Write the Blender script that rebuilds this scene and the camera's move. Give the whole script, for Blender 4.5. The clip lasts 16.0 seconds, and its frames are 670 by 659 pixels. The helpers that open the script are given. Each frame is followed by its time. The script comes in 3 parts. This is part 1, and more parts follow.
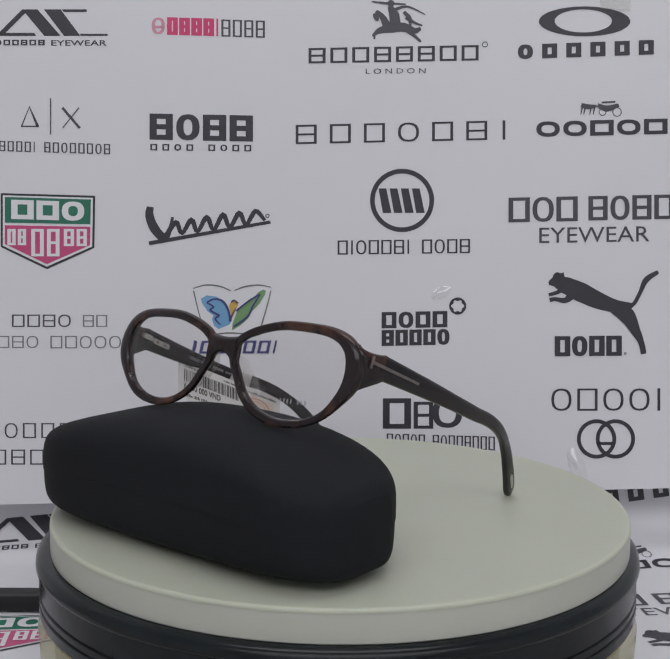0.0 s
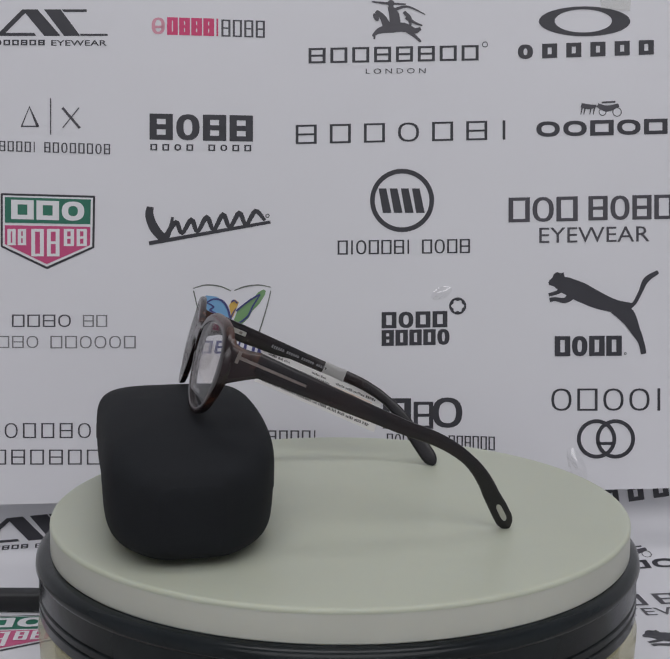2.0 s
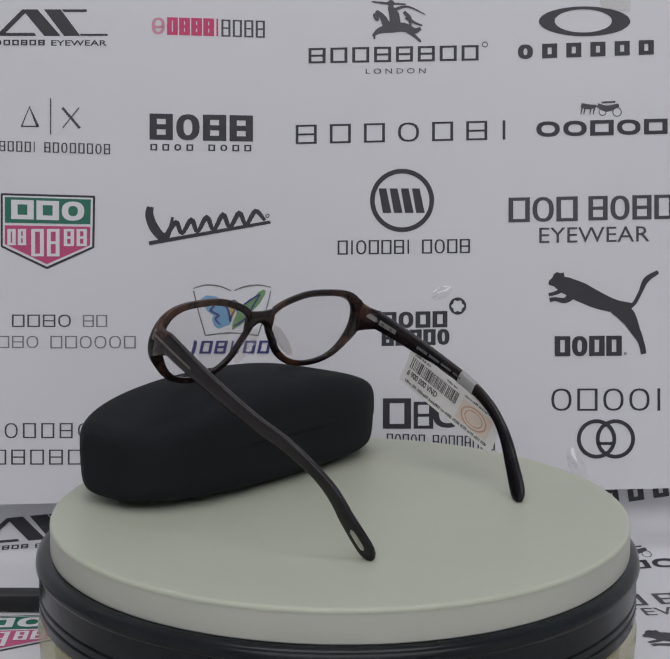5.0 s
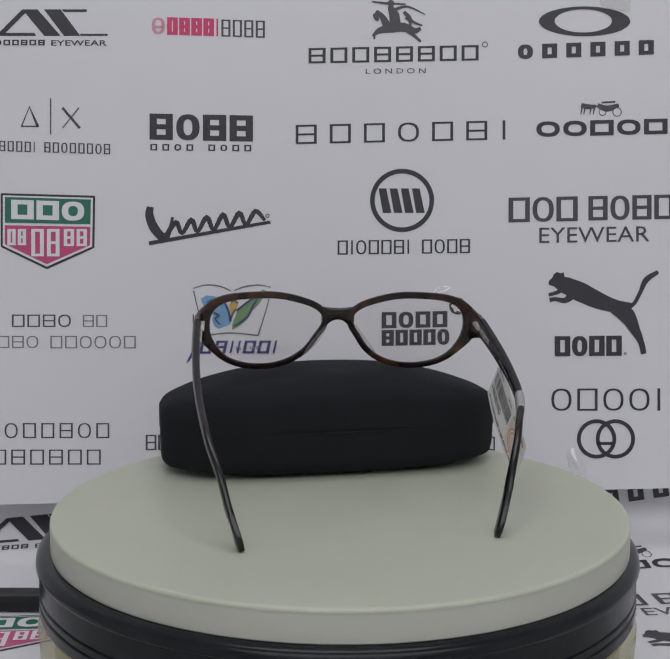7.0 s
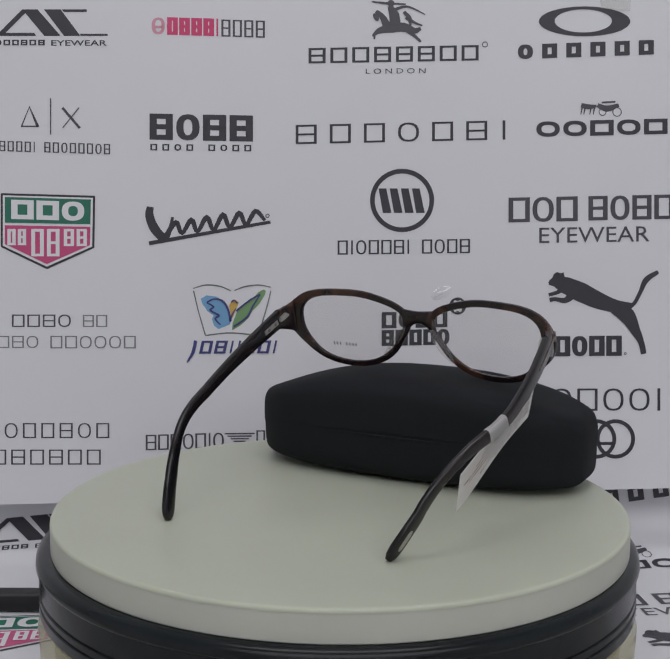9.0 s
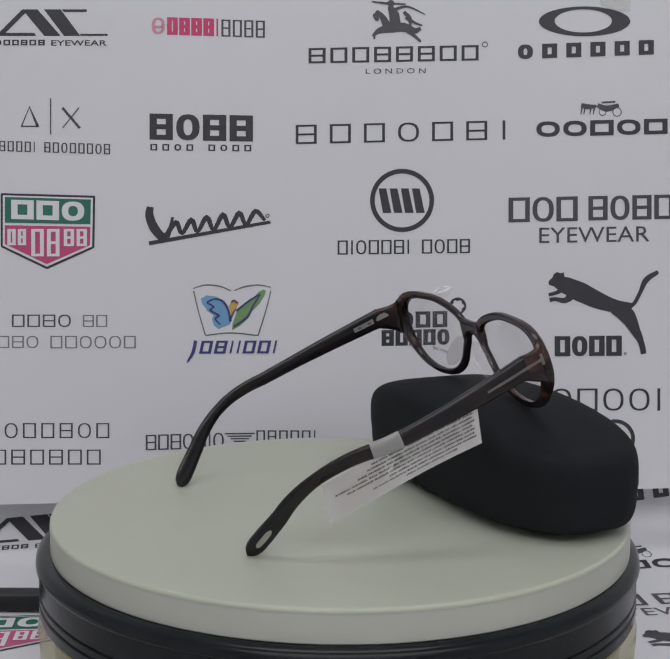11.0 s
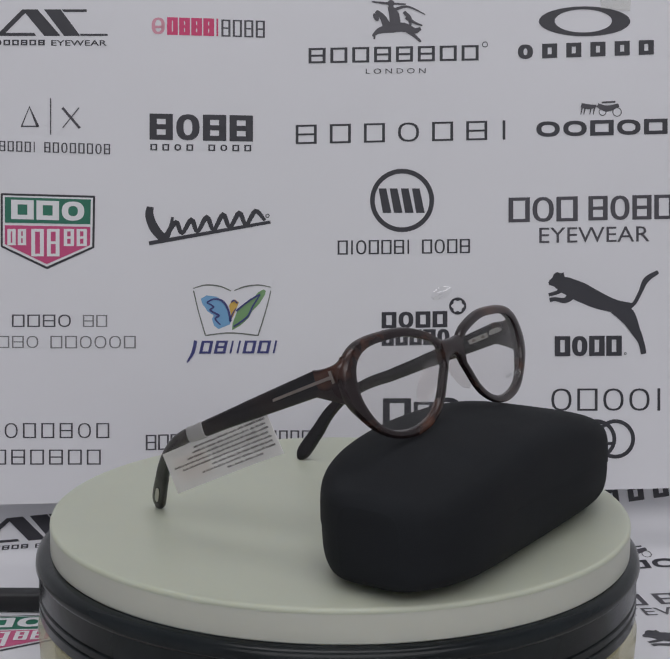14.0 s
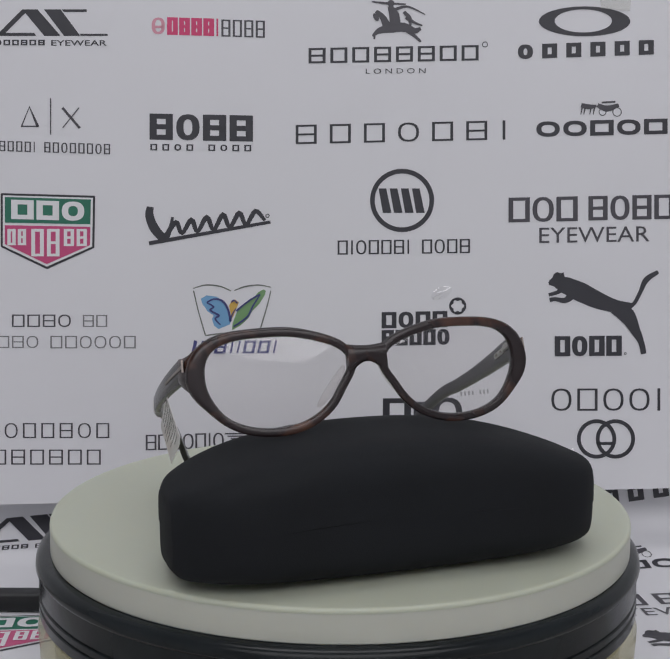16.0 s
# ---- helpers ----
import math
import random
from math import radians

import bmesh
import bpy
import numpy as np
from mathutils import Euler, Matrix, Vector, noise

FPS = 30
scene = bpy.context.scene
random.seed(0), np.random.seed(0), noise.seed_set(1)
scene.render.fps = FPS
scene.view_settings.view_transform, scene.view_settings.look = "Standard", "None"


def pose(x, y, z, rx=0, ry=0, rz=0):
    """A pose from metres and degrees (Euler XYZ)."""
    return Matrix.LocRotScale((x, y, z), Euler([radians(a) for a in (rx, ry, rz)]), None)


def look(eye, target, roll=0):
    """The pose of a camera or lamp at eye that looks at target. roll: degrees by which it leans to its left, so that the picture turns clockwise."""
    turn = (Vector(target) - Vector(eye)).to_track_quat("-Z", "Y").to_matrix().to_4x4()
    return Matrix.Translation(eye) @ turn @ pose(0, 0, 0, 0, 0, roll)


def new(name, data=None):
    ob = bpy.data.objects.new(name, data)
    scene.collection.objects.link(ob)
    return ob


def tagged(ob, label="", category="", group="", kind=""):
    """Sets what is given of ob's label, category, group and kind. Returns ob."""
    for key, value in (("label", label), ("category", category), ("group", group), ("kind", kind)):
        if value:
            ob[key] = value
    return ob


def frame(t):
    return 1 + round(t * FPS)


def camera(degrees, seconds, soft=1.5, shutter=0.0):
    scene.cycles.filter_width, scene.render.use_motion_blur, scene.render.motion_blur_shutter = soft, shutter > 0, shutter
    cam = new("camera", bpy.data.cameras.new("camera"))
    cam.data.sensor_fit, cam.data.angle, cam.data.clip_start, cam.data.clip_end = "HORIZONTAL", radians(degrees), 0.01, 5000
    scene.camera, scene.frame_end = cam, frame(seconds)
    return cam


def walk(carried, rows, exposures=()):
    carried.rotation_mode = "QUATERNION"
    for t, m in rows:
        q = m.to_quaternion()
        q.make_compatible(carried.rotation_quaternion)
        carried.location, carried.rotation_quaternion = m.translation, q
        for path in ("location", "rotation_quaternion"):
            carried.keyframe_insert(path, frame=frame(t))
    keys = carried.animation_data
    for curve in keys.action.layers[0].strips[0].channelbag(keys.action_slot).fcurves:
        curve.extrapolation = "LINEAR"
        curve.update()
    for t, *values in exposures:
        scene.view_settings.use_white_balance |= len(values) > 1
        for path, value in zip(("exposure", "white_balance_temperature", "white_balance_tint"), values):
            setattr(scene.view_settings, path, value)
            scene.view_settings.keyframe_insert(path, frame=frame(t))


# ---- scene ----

U = 0.125            # radius of the turning disc, the unit of the plan
TOP = 0.6953 * U      # height of the disc's top over the table

# ---- camera ----
EYE = Vector((0.0, -3.95483 * U, 1.17238 * U + TOP))
TILT, PAN, LEAN = radians(7.958), radians(-0.2914), 0.2217
AHEAD = Vector((math.sin(PAN) * math.cos(TILT), math.cos(PAN) * math.cos(TILT), -math.sin(TILT)))
cam = camera(32.56, 16.0, soft=1.5)
STAND = look(EYE, EYE + AHEAD, LEAN)
walk(cam, [(0.0, STAND), (16.0, STAND)], [(0.0, 0.08), (1.5, 0.03), (4.0, -0.01), (7.0, -0.03), (12.5, -0.02), (15.0, 0.0), (16.0, 0.02)])

# ---- light ----
world = bpy.data.worlds.new("world")
scene.world = world
world.use_nodes = True
world.node_tree.nodes["Background"].inputs["Color"].default_value = (0.80, 0.86, 1.0, 1)
world.node_tree.nodes["Background"].inputs["Strength"].default_value = 0.25


def ceiling_lamp(x, y, z, sx, sy, watts, colour):
    d = bpy.data.lights.new("ceiling_light", "AREA")
    d.shape, d.size, d.size_y, d.energy, d.color = "RECTANGLE", sx, sy, watts, colour
    ob = new("ceiling_light", d)
    ob.matrix_world = look((x, y, z), (x, y + 0.001, 0.0))
    return ob


ceiling_lamp(0.25, -2.1, 2.02, 3.2, 1.8, 39.0, (0.985, 0.97, 1.0))
ceiling_lamp(0.0, -0.1, 2.02, 1.4, 0.5, 7.5, (0.985, 0.97, 1.0))


# ---- materials ----
def material(name, colour, rough=0.5, metal=0.0, bump=0.0, bump_scale=200.0, vary=0.0, vary_scale=12.0, coat=0.0, spec=0.5):
    m = bpy.data.materials.new(name)
    m.use_nodes = True
    nt = m.node_tree
    b = nt.nodes["Principled BSDF"]
    b.inputs["Base Color"].default_value = (*colour, 1)
    b.inputs["Roughness"].default_value = rough
    b.inputs["Metallic"].default_value = metal
    b.inputs["Coat Weight"].default_value = coat
    b.inputs["Specular IOR Level"].default_value = spec
    co = nt.nodes.new("ShaderNodeTexCoord")
    if vary:
        n = nt.nodes.new("ShaderNodeTexNoise")
        n.inputs["Scale"].default_value, n.inputs["Detail"].default_value = vary_scale, 6
        nt.links.new(co.outputs["Object"], n.inputs["Vector"])
        r = nt.nodes.new("ShaderNodeValToRGB")
        r.color_ramp.elements[0].position, r.color_ramp.elements[1].position = 0.3, 0.7
        r.color_ramp.elements[0].color = (*[c * (1 - vary) for c in colour], 1)
        r.color_ramp.elements[1].color = (*[min(1, c * (1 + vary)) for c in colour], 1)
        nt.links.new(n.outputs["Fac"], r.inputs["Fac"])
        nt.links.new(r.outputs["Color"], b.inputs["Base Color"])
        q = nt.nodes.new("ShaderNodeMapRange")
        q.inputs["To Min"].default_value, q.inputs["To Max"].default_value = rough * 0.85, min(1, rough * 1.15)
        nt.links.new(n.outputs["Fac"], q.inputs["Value"])
        nt.links.new(q.outputs["Result"], b.inputs["Roughness"])
    if bump:
        n = nt.nodes.new("ShaderNodeTexNoise")
        n.inputs["Scale"].default_value, n.inputs["Detail"].default_value = bump_scale, 4
        nt.links.new(co.outputs["Object"], n.inputs["Vector"])
        p = nt.nodes.new("ShaderNodeBump")
        p.inputs["Strength"].default_value, p.inputs["Distance"].default_value = bump, 0.001
        nt.links.new(n.outputs["Fac"], p.inputs["Height"])
        nt.links.new(p.outputs["Normal"], b.inputs["Normal"])
    return m


def tortoise_material(name, dark, amber, scale, low, high):
    m = material(name, dark, 0.22, coat=0.0, spec=0.45)
    nt = m.node_tree
    b = nt.nodes["Principled BSDF"]
    co = nt.nodes.new("ShaderNodeTexCoord")
    n = nt.nodes.new("ShaderNodeTexNoise")
    n.inputs["Scale"].default_value, n.inputs["Detail"].default_value, n.inputs["Distortion"].default_value = scale, 3, 0.6
    r = nt.nodes.new("ShaderNodeValToRGB")
    r.color_ramp.elements[0].position, r.color_ramp.elements[1].position = low, high
    r.color_ramp.elements[0].color, r.color_ramp.elements[1].color = (*dark, 1), (*amber, 1)
    nt.links.new(co.outputs["Object"], n.inputs["Vector"])
    nt.links.new(n.outputs["Fac"], r.inputs["Fac"])
    nt.links.new(r.outputs["Color"], b.inputs["Base Color"])
    return m


def clear_material(name, tint, gloss_rough=0.02, ior=1.5, haze=0.0):
    m = bpy.data.materials.new(name)
    m.use_nodes = True
    nt = m.node_tree
    nt.nodes.remove(nt.nodes["Principled BSDF"])
    out = nt.nodes["Material Output"]
    tr = nt.nodes.new("ShaderNodeBsdfTransparent")
    tr.inputs["Color"].default_value = (*tint, 1)
    gl = nt.nodes.new("ShaderNodeBsdfGlossy")
    gl.inputs["Roughness"].default_value = gloss_rough
    lw = nt.nodes.new("ShaderNodeLayerWeight")
    lw.inputs["Blend"].default_value = 0.5
    pw = nt.nodes.new("ShaderNodeMath")
    pw.operation, pw.inputs[1].default_value = "POWER", 5.0
    fr = nt.nodes.new("ShaderNodeMath")
    fr.operation = "MULTIPLY_ADD"
    base = ((ior - 1) / (ior + 1)) ** 2
    fr.inputs[1].default_value, fr.inputs[2].default_value = 0.5, base
    nt.links.new(lw.outputs["Facing"], pw.inputs[0])
    nt.links.new(pw.outputs[0], fr.inputs[0])
    mix = nt.nodes.new("ShaderNodeMixShader")
    nt.links.new(fr.outputs[0], mix.inputs[0])
    nt.links.new(tr.outputs["BSDF"], mix.inputs[1])
    nt.links.new(gl.outputs["BSDF"], mix.inputs[2])
    last = mix
    if haze:
        df = nt.nodes.new("ShaderNodeBsdfDiffuse")
        df.inputs["Color"].default_value = (*tint, 1)
        hz = nt.nodes.new("ShaderNodeMixShader")
        hz.inputs[0].default_value = haze
        nt.links.new(mix.outputs["Shader"], hz.inputs[1])
        nt.links.new(df.outputs["BSDF"], hz.inputs[2])
        last = hz
    nt.links.new(last.outputs["Shader"], out.inputs["Surface"])
    return m


PAPER = material("laminated_paper", (0.733, 0.734, 0.766), 0.32, vary=0.02, vary_scale=5, bump=0.15, bump_scale=9)
INK = material("black_ink", (0.034, 0.034, 0.043), 0.35)
PALE_PRINT = material("pale_grey_print", (0.33, 0.33, 0.34), 0.4)
GREY_INK = material("grey_ink", (0.20, 0.20, 0.21), 0.35)
SOFT_INK = material("dark_grey_ink", (0.066, 0.063, 0.076), 0.35)
PINK_INK = material("pink_ink", (0.62, 0.045, 0.16), 0.35)
PALE_PINK_INK = material("pale_pink_ink", (0.66, 0.30, 0.38), 0.35)
ROSE_INK = material("rose_ink", (0.55, 0.07, 0.20), 0.35)
GREEN_INK = material("green_ink", (0.025, 0.17, 0.11), 0.35)
BLUE_INK = material("navy_ink", (0.045, 0.05, 0.19), 0.35)
SKY_INK = material("sky_blue_ink", (0.17, 0.37, 0.60), 0.35)
LEAF_INK = material("leaf_green_ink", (0.17, 0.32, 0.14), 0.35)
BOOK_INK = material("grey_green_ink", (0.13, 0.145, 0.125), 0.35)
GOLD_INK = material("gold_ink", (0.60, 0.38, 0.08), 0.35)
WHITE_INK = material("white_print", (0.76, 0.76, 0.78), 0.35)
DISC = material("cream_plastic", (0.492, 0.520, 0.420), 0.42, vary=0.03, vary_scale=20, bump=0.05, bump_scale=120)
DISC_EDGE = material("pale_plastic_edge", (0.535, 0.545, 0.478), 0.42, vary=0.03, vary_scale=20, bump=0.05, bump_scale=120)
for plastic in (DISC, DISC_EDGE):
    shader = plastic.node_tree.nodes["Principled BSDF"]
    shader.inputs["Subsurface Weight"].default_value, shader.inputs["Subsurface Scale"].default_value = 0.35, 0.004
    shader.inputs["Subsurface Radius"].default_value = (1.0, 0.9, 0.7)
LID = material("black_lid_plastic", (0.0105, 0.0135, 0.0152), 0.22, vary=0.25, vary_scale=30, bump=0.25, bump_scale=35, spec=0.24)
JAR = clear_material("jar_plastic", (0.86, 0.84, 0.70), 0.06, 1.5, haze=0.20)
CASE = material("black_case_fabric", (0.0108, 0.0123, 0.0146), 0.8, bump=0.12, bump_scale=2200, vary=0.15, vary_scale=40, spec=0.22)
TORTOISE = tortoise_material("tortoise_acetate", (0.017, 0.010, 0.011), (0.115, 0.048, 0.028), 60, 0.52, 0.78)
DARK_TORTOISE = tortoise_material("dark_tortoise_acetate", (0.008, 0.007, 0.009), (0.024, 0.013, 0.012), 45, 0.52, 0.80)
LENS = clear_material("demo_lens", (0.97, 0.965, 0.965), 0.01, 1.4)
PAD = clear_material("nose_pad_acetate", (0.96, 0.945, 0.94), 0.04, 1.6, haze=0.03)
METAL = material("brushed_metal", (0.27, 0.235, 0.215), 0.38, 1.0, vary=0.1, vary_scale=300)
SILVER = material("silver_inlay", (0.50, 0.49, 0.46), 0.4, 0.8)


def thin_paper(name, colour, share):
    """Paper that lets part of the light through."""
    m = material(name, colour, 0.5, vary=0.03, vary_scale=60)
    nt = m.node_tree
    t = nt.nodes.new("ShaderNodeBsdfTranslucent")
    t.inputs["Color"].default_value = (*colour, 1)
    x = nt.nodes.new("ShaderNodeMixShader")
    x.inputs[0].default_value = share
    nt.links.new(nt.nodes["Principled BSDF"].outputs["BSDF"], x.inputs[1])
    nt.links.new(t.outputs["BSDF"], x.inputs[2])
    nt.links.new(x.outputs["Shader"], nt.nodes["Material Output"].inputs["Surface"])
    return m


TAG = thin_paper("label_paper", (0.93, 0.92, 0.91), 0.66)
FILM = clear_material("label_film", (0.97, 0.97, 0.96), 0.15, 1.4, haze=0.16)
TAG_INK = material("label_ink", (0.06, 0.055, 0.055), 0.6)
SEAL_INK = material("orange_seal_ink", (0.60, 0.38, 0.27), 0.6)
SEAL_FILL = thin_paper("pale_orange_seal", (0.90, 0.80, 0.73), 0.7)
DARK = material("black_rubber", (0.012, 0.013, 0.015), 0.5, vary=0.2, vary_scale=30)
WALL = material("wall_paint", (0.78, 0.79, 0.81), 0.9, vary=0.04, vary_scale=3)
TABLE = material("table_laminate", (0.55, 0.54, 0.52), 0.5, vary=0.08, vary_scale=14)
FLOOR = material("floor_tile", (0.35, 0.34, 0.33), 0.4, vary=0.1, vary_scale=6)


# ---- mesh helpers ----
def part(name, bm, mat, parent=None, label="", smooth=True, calm=True):
    me = bpy.data.meshes.new(name)
    if calm:
        bmesh.ops.recalc_face_normals(bm, faces=bm.faces)
    bm.to_mesh(me)
    bm.free()
    me.materials.append(mat)
    if smooth:
        me.shade_smooth()
        me.set_sharp_from_angle(angle=radians(38))
    ob = new(name, me)
    if parent:
        ob.parent = parent
    if label:
        tagged(ob, label)
    return ob


def box(bm, x0, x1, y0, y1, z0, z1, bevel=0.0):
    v = [bm.verts.new((x, y, z)) for z in (z0, z1) for x, y in ((x0, y0), (x1, y0), (x1, y1), (x0, y1))]
    f = [bm.faces.new([v[i] for i in q]) for q in ((3, 2, 1, 0), (4, 5, 6, 7), (0, 1, 5, 4), (1, 2, 6, 5), (2, 3, 7, 6), (3, 0, 4, 7))]
    if bevel:
        es = list({e for q in f for e in q.edges})
        bmesh.ops.bevel(bm, geom=es, offset=bevel, segments=3, affect="EDGES", profile=0.5)


def loft(bm, rings, closed=True, caps=True):
    """Joins rings of points, each a list of Vectors, one after another."""
    rows = [[bm.verts.new(p) for p in ring] for ring in rings]
    n = len(rows[0])
    for r0, r1 in zip(rows, rows[1:]):
        for i in range(n if closed else n - 1):
            j = (i + 1) % n
            bm.faces.new((r0[i], r0[j], r1[j], r1[i]))
    if caps:
        bm.faces.new(rows[0][::-1])
        bm.faces.new(rows[-1])
    return rows


def lathe(bm, profile, n=160):
    rings = [[Vector((r * math.cos(2 * math.pi * i / n), r * math.sin(2 * math.pi * i / n), z)) for i in range(n)] for r, z in profile]
    loft(bm, rings, caps=False)


# ---- room ----
bm = bmesh.new(); box(bm, -2.6, 2.6, -3.4, 1.2, -0.80, -0.74)
tagged(part("floor", bm, FLOOR), "grey tiled shop floor", "floor", kind="structure")
for nm, b in (("wall_north", (-2.6, 2.6, 0.50, 0.60)), ("wall_south", (-2.6, 2.6, -3.4, -3.3)), ("wall_west", (-2.6, -2.5, -3.3, 0.50)), ("wall_east", (2.5, 2.6, -3.3, 0.50))):
    bm = bmesh.new(); box(bm, *b, -0.74, 2.05)
    tagged(part(nm, bm, WALL), "plain pale painted wall", "wall", kind="structure")
bm = bmesh.new(); box(bm, -2.6, 2.6, -3.4, 1.2, 2.05, 2.15)
tagged(part("ceiling", bm, WALL), "plain white ceiling", "ceiling", kind="structure")
bm = bmesh.new(); box(bm, -0.9, 0.9, -0.45, 0.48, -0.04, 0.0, 0.004)
box(bm, -0.86, -0.80, -0.40, 0.44, -0.74, -0.04); box(bm, 0.80, 0.86, -0.40, 0.44, -0.74, -0.04)
tagged(part("table", bm, TABLE), "plain laminate display table", "table", kind="structure")

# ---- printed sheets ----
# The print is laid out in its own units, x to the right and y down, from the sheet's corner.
SIDE = Vector((math.cos(PAN), -math.sin(PAN), 0.0))
RISE = SIDE.cross(AHEAD)
_l = radians(LEAN)
ACROSS = SIDE * math.cos(_l) + RISE * math.sin(_l)
UPWARD = RISE * math.cos(_l) - SIDE * math.sin(_l)
BACK = 0.685
UNIT = BACK / 2684.6


def leaning(x, y, lift=0.0):
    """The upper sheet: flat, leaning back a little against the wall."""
    return EYE + AHEAD * (BACK - lift) + ACROSS * ((x - 784) * UNIT) - UPWARD * ((y - 771) * UNIT)


BEND, BASE, SPIN, PITCH = 0.3612 * U, 0.0006, -0.1104, 0.0022192 * U


def swept(x, y, lift=0.0):
    """The lower sheet: down the wall, through a round bend and out over the table."""
    a = x - 784
    px = PITCH * (math.cos(SPIN) * a - math.sin(SPIN) * y) - 0.0401 * U
    s = PITCH * (math.sin(SPIN) * a + math.cos(SPIN) * y) + 0.3329 * U - (TOP - BASE - BEND)
    if s < 0:
        return Vector((px, 1.6003 * U - lift, BASE + BEND - s))
    th = min(s / BEND, math.pi / 2)
    rest = max(s - BEND * math.pi / 2, 0.0)
    r = BEND - lift
    return Vector((px, 1.6003 * U - BEND + r * math.cos(th) - rest, BASE + BEND - r * math.sin(th)))


class Print:
    """Collects flat printed shapes and lays them on a sheet."""

    def __init__(self, place):
        self.place, self.bm, self.blocks, self.level = place, bmesh.new(), [], 0.0

    def poly(self, pts, lift=0.00016):
        vs = [self.bm.verts.new(self.place(x, y, lift + self.level)) for x, y in pts]
        self.bm.faces.new(vs)

    def bar(self, x0, y0, x1, y1, slope=0.0, lean=0.0):
        xm = (x0 + x1) / 2
        q = [(x0, y0), (x1, y0), (x1, y1), (x0, y1)]
        self.poly([(x + lean * (y1 - y), y + slope * (x - xm)) for x, y in q])

    def ring(self, cx, cy, rx, ry, wx, wy=None, n=40, dx=0.0, dy=0.0, power=2.0, lobes=0.0):
        wy = wx if wy is None else wy
        self.level += 0.000025
        def pt(a, rx, ry, ox=0.0, oy=0.0):
            c, s = math.cos(a), math.sin(a)
            return cx + ox + rx * math.copysign(abs(c) ** (2 / power), c), cy + oy + ry * math.copysign(abs(s) ** (2 / power), s)
        for i in range(n):
            a, b = 2 * math.pi * i / n, 2 * math.pi * (i + 1) / n
            self.poly([pt(a, rx, ry), pt(b, rx, ry), pt(b, (rx - wx) * (1 + lobes * math.cos(6 * b)), (ry - wy) * (1 + lobes * math.cos(6 * b)), dx, dy), pt(a, (rx - wx) * (1 + lobes * math.cos(6 * a)), (ry - wy) * (1 + lobes * math.cos(6 * a)), dx, dy)])

    def blob(self, cx, cy, rx, ry, turn=0.0, n=20, lift=0.00025):
        c, s = math.cos(radians(turn)), math.sin(radians(turn))
        self.poly([(cx + rx * math.cos(2 * math.pi * i / n) * c - ry * math.sin(2 * math.pi * i / n) * s,
                    cy + rx * math.cos(2 * math.pi * i / n) * s + ry * math.sin(2 * math.pi * i / n) * c) for i in range(n)], lift)

    def ribbon(self, pts, widths, steps=8):
        """A tapering stroke along a smooth line."""
        self.level += 0.000025
        P = [Vector((x, y)) for x, y in pts]
        W = list(widths)
        line = []
        for i in range(len(P) - 1):
            p0, p1, p2, p3 = P[max(i - 1, 0)], P[i], P[i + 1], P[min(i + 2, len(P) - 1)]
            for k in range(steps):
                t = k / steps
                line.append((0.5 * (2 * p1 + (p2 - p0) * t + (2 * p0 - 5 * p1 + 4 * p2 - p3) * t * t + (3 * p1 - p0 - 3 * p2 + p3) * t ** 3), W[i] * (1 - t) + W[i + 1] * t))
        line.append((P[-1], W[-1]))
        side = []
        for i, (p, w) in enumerate(line):
            d = (line[min(i + 1, len(line) - 1)][0] - line[max(i - 1, 0)][0]).normalized()
            n = Vector((-d.y, d.x)) * w / 2
            side.append((p + n, p - n))
        for (a, b), (c, d) in zip(side, side[1:]):
            self.poly([a, c, d, b])

    def row(self, x0, x1, y0, y1, shapes, stroke, gap=0.28, slope=0.0, lean=0.0):
        """A row of plain shapes: b box, o oval, e box with a middle bar, i upright, s solid block, space."""
        width = {"i": 0.35, " ": 0.7}
        total = sum(width.get(c, 1.0) for c in shapes) + gap * (len(shapes) - 1)
        unit, x, mid = (x1 - x0) / total, x0, (x0 + x1) / 2
        for c in shapes:
            w = unit * width.get(c, 1.0)
            a, b = y0 + slope * (x + w / 2 - mid), y1 + slope * (x + w / 2 - mid)
            t = min(stroke, w * 0.45)
            whole, self.bm = self.bm, bmesh.new()
            if c == "s":
                self.bar(x, a, x + w, b, slope, lean)
            elif c == "i":
                self.bar(x + w / 2 - t / 2, a, x + w / 2 + t / 2, b, slope, lean)
            elif c == "o":
                self.ring(x + w / 2 + lean * (b - a) / 2, (a + b) / 2, w / 2, (b - a) / 2, t, t * 0.7, n=20, power=2.4)
            elif c in "be":
                h, xm = t * 0.7, x + w / 2
                def at(px, py):
                    return px + lean * (b - py), py + slope * (px - xm)
                levels = [a, b] if c == "b" else [a, (a + b) / 2, b]
                for lo, hi in zip(levels, levels[1:]):
                    out = [at(x, lo), at(x + w, lo), at(x + w, hi), at(x, hi)]
                    g0, g1 = (h if lo == a else h / 2), (h if hi == b else h / 2)
                    inn = [at(x + t, lo + g0), at(x + w - t, lo + g0), at(x + w - t, hi - g1), at(x + t, hi - g1)]
                    for k in range(4):
                        self.poly([out[k], out[(k + 1) % 4], inn[(k + 1) % 4], inn[k]])
            if self.bm.faces:
                self.blocks.append(self.bm)
            self.bm = whole
            x += w + unit * gap

